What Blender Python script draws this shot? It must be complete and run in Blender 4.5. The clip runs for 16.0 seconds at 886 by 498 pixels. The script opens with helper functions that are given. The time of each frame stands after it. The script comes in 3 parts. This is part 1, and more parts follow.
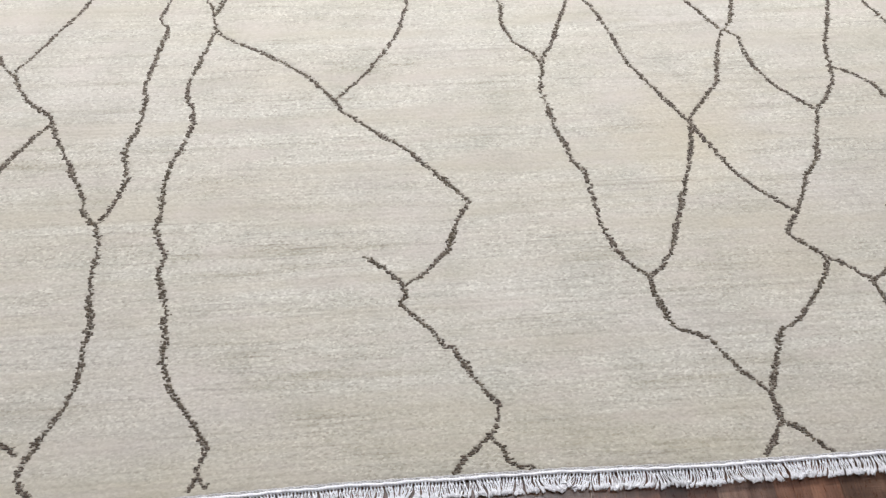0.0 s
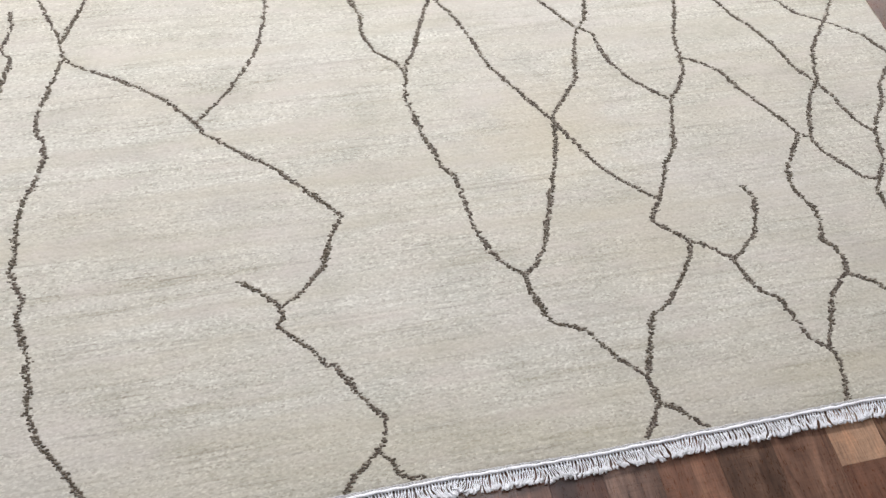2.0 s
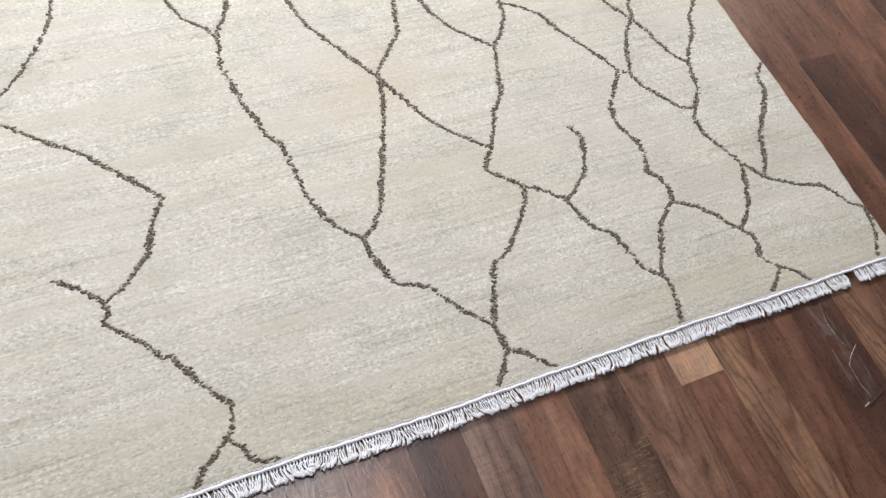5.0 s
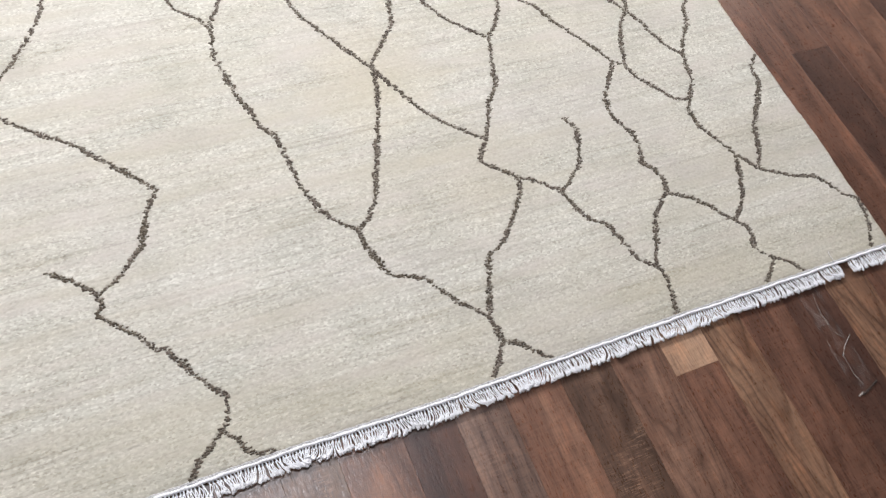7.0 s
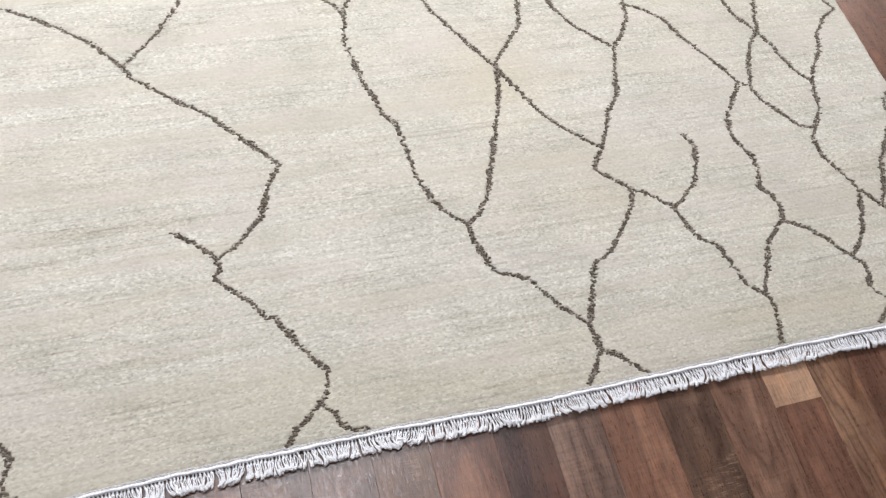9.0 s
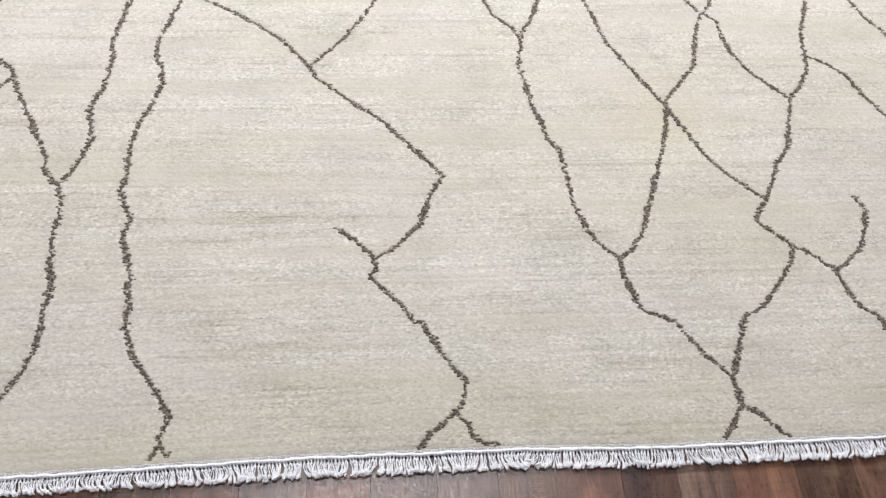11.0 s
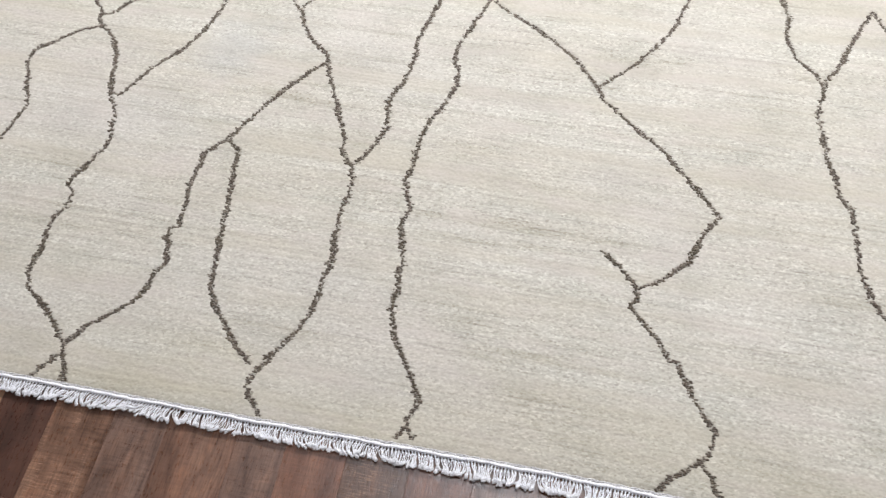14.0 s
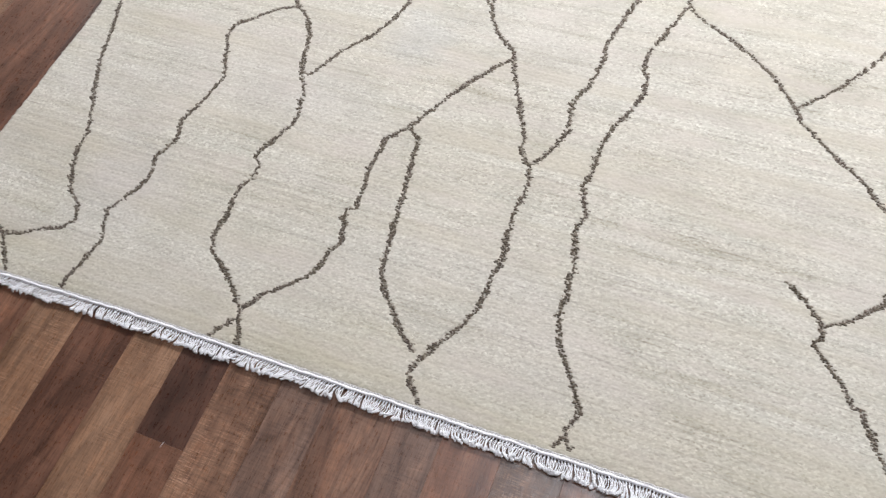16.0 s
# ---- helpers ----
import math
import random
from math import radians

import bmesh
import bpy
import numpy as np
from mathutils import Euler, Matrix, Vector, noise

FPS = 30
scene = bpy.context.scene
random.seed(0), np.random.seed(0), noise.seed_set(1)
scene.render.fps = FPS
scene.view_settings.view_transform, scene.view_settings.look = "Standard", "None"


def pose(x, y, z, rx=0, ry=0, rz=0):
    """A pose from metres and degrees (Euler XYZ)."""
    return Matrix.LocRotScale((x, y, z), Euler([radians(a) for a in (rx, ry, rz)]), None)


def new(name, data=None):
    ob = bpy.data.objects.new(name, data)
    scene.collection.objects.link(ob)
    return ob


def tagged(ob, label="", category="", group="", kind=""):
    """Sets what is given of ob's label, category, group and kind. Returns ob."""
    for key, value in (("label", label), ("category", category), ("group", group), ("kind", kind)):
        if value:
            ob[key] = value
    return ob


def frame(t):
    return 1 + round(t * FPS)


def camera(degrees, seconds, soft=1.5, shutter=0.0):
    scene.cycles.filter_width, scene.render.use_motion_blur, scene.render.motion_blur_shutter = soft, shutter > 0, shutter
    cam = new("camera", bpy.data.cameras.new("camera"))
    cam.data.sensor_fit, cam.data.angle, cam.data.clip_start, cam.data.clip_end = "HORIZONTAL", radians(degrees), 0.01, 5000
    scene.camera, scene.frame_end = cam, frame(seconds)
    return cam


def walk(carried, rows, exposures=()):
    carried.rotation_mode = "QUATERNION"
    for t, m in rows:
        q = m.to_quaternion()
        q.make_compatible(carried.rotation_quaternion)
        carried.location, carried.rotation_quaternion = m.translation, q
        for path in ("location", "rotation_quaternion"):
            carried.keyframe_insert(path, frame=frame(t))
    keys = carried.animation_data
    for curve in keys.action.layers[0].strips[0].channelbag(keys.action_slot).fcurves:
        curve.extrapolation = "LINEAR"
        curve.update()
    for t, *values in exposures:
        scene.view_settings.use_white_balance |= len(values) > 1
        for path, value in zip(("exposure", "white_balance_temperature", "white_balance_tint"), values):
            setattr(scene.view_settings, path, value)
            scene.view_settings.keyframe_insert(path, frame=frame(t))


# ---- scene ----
SOFT = 1.3
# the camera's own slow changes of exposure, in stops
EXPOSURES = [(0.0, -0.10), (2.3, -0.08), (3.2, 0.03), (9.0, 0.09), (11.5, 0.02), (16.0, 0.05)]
# the camera, held at chest height, turns from its first view to the right, back, and on to the left
cam = camera(57.26, 16.0, soft=SOFT, shutter=0.3)
ROWS = [
    (0.0, 0.0000, -0.3243, 1.2553, -7.38, -59.17, 3.28),
    (0.5, 0.0131, -0.3213, 1.2557, -10.67, -58.92, 4.81),
    (1.0, 0.0268, -0.3183, 1.2561, -13.92, -58.80, 6.34),
    (1.5, 0.0366, -0.3180, 1.2573, -17.34, -58.39, 8.05),
    (2.0, 0.0510, -0.3174, 1.2598, -20.36, -58.12, 9.30),
    (2.5, 0.0589, -0.3214, 1.2564, -23.39, -57.72, 10.78),
    (3.0, 0.0726, -0.3206, 1.2566, -26.16, -57.95, 11.98),
    (3.5, 0.0803, -0.3147, 1.2524, -29.86, -58.27, 14.15),
    (4.0, 0.0981, -0.3134, 1.2512, -32.99, -58.69, 15.80),
    (4.5, 0.1072, -0.3121, 1.2495, -36.11, -58.75, 17.37),
    (5.0, 0.1149, -0.3115, 1.2446, -38.78, -58.78, 18.65),
    (5.2, 0.1203, -0.3145, 1.2430, -39.31, -58.76, 18.72),
    (6.2, 0.1203, -0.3138, 1.2408, -40.44, -58.91, 19.51),
    (7.3, 0.1044, -0.3132, 1.2386, -39.37, -59.06, 19.51),
    (7.5, 0.1009, -0.3144, 1.2390, -38.60, -59.19, 19.29),
    (8.0, 0.0857, -0.3156, 1.2338, -36.63, -59.33, 19.10),
    (8.5, 0.0673, -0.3130, 1.2333, -33.42, -59.81, 18.24),
    (9.0, 0.0532, -0.3118, 1.2355, -29.71, -60.38, 16.96),
    (11.5, -0.0349, -0.3080, 1.2540, -8.95, -61.05, 8.57),
    (12.0, -0.0529, -0.3079, 1.2550, -4.26, -61.01, 6.04),
    (12.5, -0.0724, -0.3106, 1.2537, 1.03, -60.86, 3.09),
    (13.0, -0.0911, -0.3123, 1.2544, 5.44, -60.76, 0.95),
    (13.5, -0.1098, -0.3137, 1.2542, 10.19, -60.75, -1.50),
    (14.0, -0.1352, -0.3176, 1.2533, 15.12, -60.65, -3.79),
    (14.5, -0.1591, -0.3220, 1.2520, 19.80, -60.32, -6.12),
    (15.0, -0.1791, -0.3257, 1.2532, 24.47, -59.78, -8.68),
    (15.5, -0.2063, -0.3307, 1.2541, 28.16, -59.63, -10.18),
    (16.0, -0.2304, -0.3285, 1.2540, 31.80, -59.89, -11.77),
]
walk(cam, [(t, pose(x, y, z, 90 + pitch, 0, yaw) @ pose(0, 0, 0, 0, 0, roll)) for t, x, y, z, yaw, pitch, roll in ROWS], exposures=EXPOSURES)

# ---- world and light: a closed room, one ceiling fluorescent and an added far row ----
world = bpy.data.worlds.new("world")
world.use_nodes = True
world.node_tree.nodes["Background"].inputs[0].default_value = (0.8, 0.9, 1.0, 1)
world.node_tree.nodes["Background"].inputs[1].default_value = 0.05
scene.world = world

ROOM_W, ROOM_E, ROOM_S, ROOM_N, ROOM_H = -4.2, 4.2, -3.0, 6.0, 2.82
# middle of each fixture, its length, the width of its lit tube and its watts a metre
# the first is placed by its floor glare; the three at y 3.0 are added, unseen
FIXTURES = ((0.08, 0.53, 1.25, 0.09, 24.0), (0.08, 3.0, 2.45, 0.17, 45.0), (-2.7, 3.0, 2.45, 0.17, 45.0), (2.7, 3.0, 2.45, 0.17, 45.0))
LIGHT_COLOUR, NEAR_COLOUR = (0.98, 0.985, 0.995), (0.96, 0.975, 1.045)


# ---- materials ----
def material(name):
    m = bpy.data.materials.new(name)
    m.use_nodes = True
    return m, m.node_tree, m.node_tree.nodes["Principled BSDF"]


def node(tree, kind, links=(), **values):
    """A node; values set sockets by name, links join (socket, output)."""
    n = tree.nodes.new(kind)
    for key, value in values.items():
        n.inputs[key.replace("_", " ")].default_value = value
    for socket, output in links:
        tree.links.new(output, n.inputs[socket])
    return n


def ramp(tree, fac, stops):
    n = tree.nodes.new("ShaderNodeValToRGB")
    n.color_ramp.elements[0].position, n.color_ramp.elements[0].color = stops[0][0], (*stops[0][1], 1)
    n.color_ramp.elements[1].position, n.color_ramp.elements[1].color = stops[-1][0], (*stops[-1][1], 1)
    for where, colour in stops[1:-1]:
        n.color_ramp.elements.new(where).color = (*colour, 1)
    tree.links.new(fac, n.inputs[0])
    return n.outputs[0]


def mix(tree, fac, a, b, blend="MIX"):
    n = tree.nodes.new("ShaderNodeMix")
    n.data_type, n.blend_type = "RGBA", blend
    for socket, value in ((0, fac), (6, a), (7, b)):
        if isinstance(value, (int, float)):
            n.inputs[socket].default_value = value
        elif isinstance(value, tuple):
            n.inputs[socket].default_value = (*value, 1)
        else:
            tree.links.new(value, n.inputs[socket])
    return n.outputs[2]


def coords(tree, scale, offset=None):
    """Object coordinates, scaled axis by axis, so that a texture can stretch along one of them."""
    c = tree.nodes.new("ShaderNodeTexCoord")
    m = node(tree, "ShaderNodeMapping", [("Vector", c.outputs["Object"])], Scale=scale)
    if offset is not None:
        tree.links.new(offset, m.inputs["Location"])
    return m.outputs[0]


def noise_tex(tree, vector, scale=1.0, detail=3.0, rough=0.55):
    return node(tree, "ShaderNodeTexNoise", [("Vector", vector)], Scale=scale, Detail=detail, Roughness=rough).outputs[0]


def bump(tree, bsdf, height, strength, distance):
    n = node(tree, "ShaderNodeBump", [("Height", height)], Strength=strength, Distance=distance)
    tree.links.new(n.outputs[0], bsdf.inputs["Normal"])


def sums(tree, how, a, b):
    n = tree.nodes.new("ShaderNodeMath")
    n.operation = how
    for i, v in enumerate((a, b)):
        if isinstance(v, (int, float)):
            n.inputs[i].default_value = v
        else:
            tree.links.new(v, n.inputs[i])
    return n.outputs[0]


def wool_cream():
    """Undyed wool with bands of shade along the rows of knots."""
    m, t, p = material("cream_wool")
    broad = noise_tex(t, coords(t, (0.7, 5.0, 0)), 1.0, 4.0, 0.62)
    base = ramp(t, broad, [(0.32, (0.525, 0.495, 0.432)), (0.44, (0.560, 0.536, 0.480)), (0.54, (0.572, 0.553, 0.500)), (0.68, (0.622, 0.603, 0.555))])
    streak = noise_tex(t, coords(t, (6.0, 170.0, 0)), 1.0, 3.0, 0.65)
    base = mix(t, 0.6, base, ramp(t, streak, [(0.30, (0.60, 0.57, 0.55)), (0.43, (1, 1, 1)), (0.74, (1.12, 1.12, 1.11))]), "MULTIPLY")
    band = noise_tex(t, coords(t, (2.6, 46.0, 0)), 1.0, 3.0, 0.6)
    base = mix(t, 0.6, base, ramp(t, band, [(0.28, (0.72, 0.69, 0.62)), (0.46, (1, 1, 1)), (0.72, (1.08, 1.08, 1.09))]), "MULTIPLY")
    knots = node(t, "ShaderNodeTexVoronoi", [("Vector", coords(t, (220, 370, 0)))], Scale=1.0).outputs["Color"]
    grey = node(t, "ShaderNodeRGBToBW", [("Color", knots)]).outputs[0]
    base = mix(t, 0.64, base, ramp(t, grey, [(0.14, (0.66, 0.63, 0.60)), (0.33, (0.93, 0.925, 0.915)), (0.50, (1.0, 1.0, 1.0)), (0.66, (1.04, 1.04, 1.04)), (0.84, (1.34, 1.36, 1.38))]), "MULTIPLY")
    rows = noise_tex(t, coords(t, (26.0, 420.0, 0)), 1.0, 2.0, 0.6)
    base = mix(t, 0.3, base, ramp(t, rows, [(0.28, (0.74, 0.72, 0.70)), (0.42, (1, 1, 1)), (0.62, (1.0, 1.0, 1.0)), (0.75, (1.14, 1.13, 1.11))]), "MULTIPLY")
    lot = noise_tex(t, coords(t, (1.1, 13.0, 0)), 1.0, 3.0, 0.6)
    base = mix(t, ramp(t, lot, [(0.47, (0, 0, 0)), (0.66, (0.8, 0.8, 0.8))]), base, (0.548, 0.508, 0.432))
    warm = noise_tex(t, coords(t, (5.0, 19.0, 0)), 1.0, 4.0, 0.6)
    base = mix(t, ramp(t, warm, [(0.50, (0, 0, 0)), (0.68, (0.7, 0.7, 0.7))]), base, (0.586, 0.538, 0.496))
    cloud = noise_tex(t, coords(t, (7.0, 10.0, 0)), 1.0, 4.0, 0.65)
    base = mix(t, 0.8, base, ramp(t, cloud, [(0.30, (0.86, 0.87, 0.86)), (0.5, (1, 1, 1)), (0.70, (1.09, 1.085, 1.09))]), "MULTIPLY")
    place = node(t, "ShaderNodeSeparateXYZ", [("Vector", coords(t, (1, 1, 1)))])
    end_band = ramp(t, place.outputs["Y"], [(0.0, (0.75, 0.75, 0.75)), (0.07, (0.6, 0.6, 0.6)), (0.17, (0, 0, 0))])
    uneven = ramp(t, noise_tex(t, coords(t, (3.0, 16.0, 0)), 1.0, 3.0, 0.6), [(0.35, (0.15, 0.15, 0.15)), (0.65, (1, 1, 1))])
    base = mix(t, mix(t, 1.0, end_band, uneven, "MULTIPLY"), base, mix(t, 0.5, base, (0.50, 0.455, 0.325)))
    patch = noise_tex(t, coords(t, (2.2, 3.2, 0)), 1.0, 3.0)
    base = mix(t, ramp(t, patch, [(0.48, (0, 0, 0)), (0.70, (0.35, 0.35, 0.35))]), base, (0.60, 0.56, 0.545))
    # soft spots of another tint: middle, spread, strength and colour
    for middle, near, far, strength, colour in (((-0.845, 0.735, 0.0), 0.015, 0.05, 0.35, (0.50, 0.505, 0.52)), ((0.60, 0.65, 0.0), 0.02, 0.085, 0.45, (0.60, 0.535, 0.415)),
                                                ((0.73, 0.36, 0.0), 0.015, 0.07, 0.30, (0.57, 0.51, 0.41)), ((-1.26, 0.23, 0.0), 0.02, 0.07, 0.35, (0.60, 0.57, 0.575))):
        spot = node(t, "ShaderNodeVectorMath", [(0, coords(t, (1, 1, 0)))])
        spot.operation, spot.inputs[1].default_value = "DISTANCE", middle
        ragged = sums(t, "MULTIPLY", spot.outputs["Value"], noise_tex(t, coords(t, (12, 20, 0)), 1.0, 3.0))
        base = mix(t, ramp(t, ragged, [(near, (strength, strength, strength)), (far, (0, 0, 0))]), base, colour)
    base = mix(t, 1.0, base, (0.900, 0.898, 0.888), "MULTIPLY")
    t.links.new(base, p.inputs["Base Color"])
    p.inputs["Roughness"].default_value = 0.8
    p.inputs["Specular IOR Level"].default_value = 0.3
    p.inputs["Sheen Weight"].default_value = 0.30
    p.inputs["Sheen Roughness"].default_value = 0.45
    fibre = noise_tex(t, coords(t, (520, 900, 300)), 1.0, 2.0)
    bump(t, p, fibre, 0.3, 0.0008)
    return m


def wool_brown():
    """Dark undyed brown wool, each knot of a slightly different shade."""
    m, t, p = material("brown_wool")
    island = t.nodes.new("ShaderNodeNewGeometry").outputs["Random Per Island"]
    base = ramp(t, island, [(0.0, (0.085, 0.065, 0.050)), (0.4, (0.140, 0.112, 0.088)), (0.72, (0.225, 0.188, 0.152)), (1.0, (0.46, 0.42, 0.355))])
    far = noise_tex(t, coords(t, (14, 14, 0)), 1.0, 2.0)
    base = mix(t, 0.35, base, ramp(t, far, [(0.35, (0.105, 0.085, 0.045)), (0.65, (0.13, 0.095, 0.08))]))
    t.links.new(base, p.inputs["Base Color"])
    p.inputs["Roughness"].default_value = 0.85
    p.inputs["Specular IOR Level"].default_value = 0.2
    p.inputs["Sheen Weight"].default_value = 0.4
    p.inputs["Sheen Roughness"].default_value = 0.5
    bump(t, p, noise_tex(t, coords(t, (800, 800, 400)), 1.0, 2.0), 0.5, 0.001)
    return m


def cotton(name, low, high, scale=700.0, glow_through=0.0):
    m, t, p = material(name)
    base = ramp(t, noise_tex(t, coords(t, (scale, scale, scale)), 1.0, 2.0), [(0.3, low), (0.65, high)])
    stain = noise_tex(t, coords(t, (9, 9, 0)), 1.0, 3.0)
    base = mix(t, ramp(t, stain, [(0.5, (0, 0, 0)), (0.75, (0.4, 0.4, 0.4))]), base, tuple(c * d for c, d in zip(low, (0.95, 0.93, 0.9))))
    t.links.new(base, p.inputs["Base Color"])
    p.inputs["Roughness"].default_value = 0.8
    p.inputs["Specular IOR Level"].default_value = 0.25
    p.inputs["Subsurface Weight"].default_value = glow_through
    p.inputs["Subsurface Radius"].default_value = (1, 1, 1)
    p.inputs["Subsurface Scale"].default_value = 0.003
    bump(t, p, noise_tex(t, coords(t, (scale * 1.6, scale * 0.7, scale)), 1.0, 2.0), 0.4, 0.0008)
    return m


def wood(name, dark, mid, light, saw=0.0, figure=0.5, arch=None, ripple=0.4):
    """Laminate board: printed grain along y, a fine embossing, a satin varnish. saw: cross marks of a saw.
    arch: where on the board the growth rings run out in nested arches. ripple: how strongly it is figured across the grain."""
    m, t, p = material(name)
    info = t.nodes.new("ShaderNodeObjectInfo")
    shift = t.nodes.new("ShaderNodeCombineXYZ")
    far = t.nodes.new("ShaderNodeMath")
    far.operation, far.inputs[1].default_value = "MULTIPLY", 37.0
    t.links.new(info.outputs["Random"], far.inputs[0])
    for axis in (0, 1, 2):
        t.links.new(far.outputs[0], shift.inputs[axis])
    at = shift.outputs[0]
    tone = noise_tex(t, coords(t, (16.0, 3.0, 0), at), 1.0, 4.0, 0.6)
    base = ramp(t, tone, [(0.30, dark), (0.50, mid), (0.70, light)])
    rings = noise_tex(t, coords(t, (12.0, 1.9, 0), at), 1.0, 1.0, 0.35)
    wave = t.nodes.new("ShaderNodeMath")
    wave.operation, wave.inputs[1].default_value = "MULTIPLY", 52.0
    t.links.new(rings, wave.inputs[0])
    if arch:
        place = node(t, "ShaderNodeSeparateXYZ", [("Vector", coords(t, (1, 1, 1)))])
        wobble = noise_tex(t, coords(t, (22.0, 5.0, 0)), 1.0, 2.0, 0.5)
        across = sums(t, "ADD", sums(t, "SUBTRACT", place.outputs["X"], arch[0]), sums(t, "MULTIPLY", sums(t, "SUBTRACT", wobble, 0.5), 0.055))
        bowl = sums(t, "MULTIPLY", sums(t, "MULTIPLY", across, across), 130.0)
        along = sums(t, "SUBTRACT", sums(t, "SUBTRACT", place.outputs["Y"], arch[1]), bowl)
        uneven = noise_tex(t, coords(t, (9.0, 4.0, 0)), 1.0, 2.0, 0.5)
        t.links.new(sums(t, "ADD", sums(t, "MULTIPLY", along, 44.0), sums(t, "MULTIPLY", uneven, 9.0)), wave.inputs[0])
        wave.inputs[1].default_value = 1.0
    sine = t.nodes.new("ShaderNodeMath")
    sine.operation = "SINE"
    t.links.new(wave.outputs[0], sine.inputs[0])
    lift = node(t, "ShaderNodeMapRange", [("Value", sine.outputs[0])])
    lift.inputs["From Min"].default_value = -1.0
    base = mix(t, figure * 0.9, base, ramp(t, lift.outputs[0], [(0.0, (0.38, 0.32, 0.29)), (0.10, (0.74, 0.70, 0.68)), (0.35, (0.97, 0.97, 0.97)), (1.0, (1.2, 1.16, 1.1))]), "MULTIPLY")
    grain = noise_tex(t, coords(t, (360.0, 22.0, 0), at), 1.0, 4.0, 0.7)
    base = mix(t, 0.62, base, ramp(t, grain, [(0.34, (0.46, 0.43, 0.41)), (0.50, (0.98, 0.98, 0.98)), (0.68, (1.40, 1.35, 1.29))]), "MULTIPLY")
    stain = noise_tex(t, coords(t, (22.0, 7.0, 0), at), 1.0, 3.0, 0.6)
    base = mix(t, 0.7, base, ramp(t, stain, [(0.30, (0.66, 0.62, 0.60)), (0.5, (1, 1, 1)), (0.75, (1.22, 1.12, 1.02))]), "MULTIPLY")
    smudge = noise_tex(t, coords(t, (26.0, 15.0, 0), at), 1.0, 4.0, 0.7)
    base = mix(t, 0.75, base, ramp(t, smudge, [(0.28, (0.60, 0.56, 0.54)), (0.42, (0.98, 0.98, 0.98)), (0.56, (1.04, 1.03, 1.02)), (0.72, (1.38, 1.24, 1.12))]), "MULTIPLY")
    chatter = noise_tex(t, coords(t, (30.0, 260.0, 0), at), 1.0, 2.0, 0.6)
    base = mix(t, ripple, base, ramp(t, chatter, [(0.32, (0.72, 0.70, 0.69)), (0.5, (1, 1, 1)), (0.68, (1.18, 1.15, 1.12))]), "MULTIPLY")
    if saw:
        marks = noise_tex(t, coords(t, (38.0, 520.0, 0), at), 1.0, 3.0, 0.65)
        where = noise_tex(t, coords(t, (20.0, 9.0, 0), at), 1.0, 2.0)
        cross = noise_tex(t, coords(t, (420.0, 30.0, 0), at), 1.0, 2.0)
        worn = mix(t, 1.0, ramp(t, marks, [(0.50, (0, 0, 0)), (0.60, (1, 1, 1))]), ramp(t, where, [(0.44, (0, 0, 0)), (0.62, (saw, saw, saw))]), "MULTIPLY")
        worn = mix(t, 1.0, worn, ramp(t, cross, [(0.40, (0.25, 0.25, 0.25)), (0.6, (1, 1, 1))]), "MULTIPLY")
        base = mix(t, worn, base, tuple((1.9 if saw > 0.6 else 1.5) * c for c in light))
    t.links.new(base, p.inputs["Base Color"])
    fine = noise_tex(t, coords(t, (760.0, 95.0, 0), at), 1.0, 3.0, 0.65)
    pores = noise_tex(t, coords(t, (250.0, 95.0, 0), at), 1.0, 2.0, 0.7)
    emboss = mix(t, 0.56, fine, pores)
    t.links.new(ramp(t, emboss, [(0.36, (0.24, 0.24, 0.24)), (0.62, (0.40, 0.40, 0.40))]), p.inputs["Roughness"])
    p.inputs["Specular IOR Level"].default_value = 0.55
    bump(t, p, emboss, 0.35, 0.0010)
    return m


def plain(name, colour, rough=0.9, grain=60.0):
    m, t, p = material(name)
    n = noise_tex(t, coords(t, (grain, grain, grain)), 1.0, 3.0)
    t.links.new(ramp(t, n, [(0.3, tuple(c * 0.93 for c in colour)), (0.7, colour)]), p.inputs["Base Color"])
    p.inputs["Roughness"].default_value = rough
    bump(t, p, n, 0.1, 0.001)
    return m


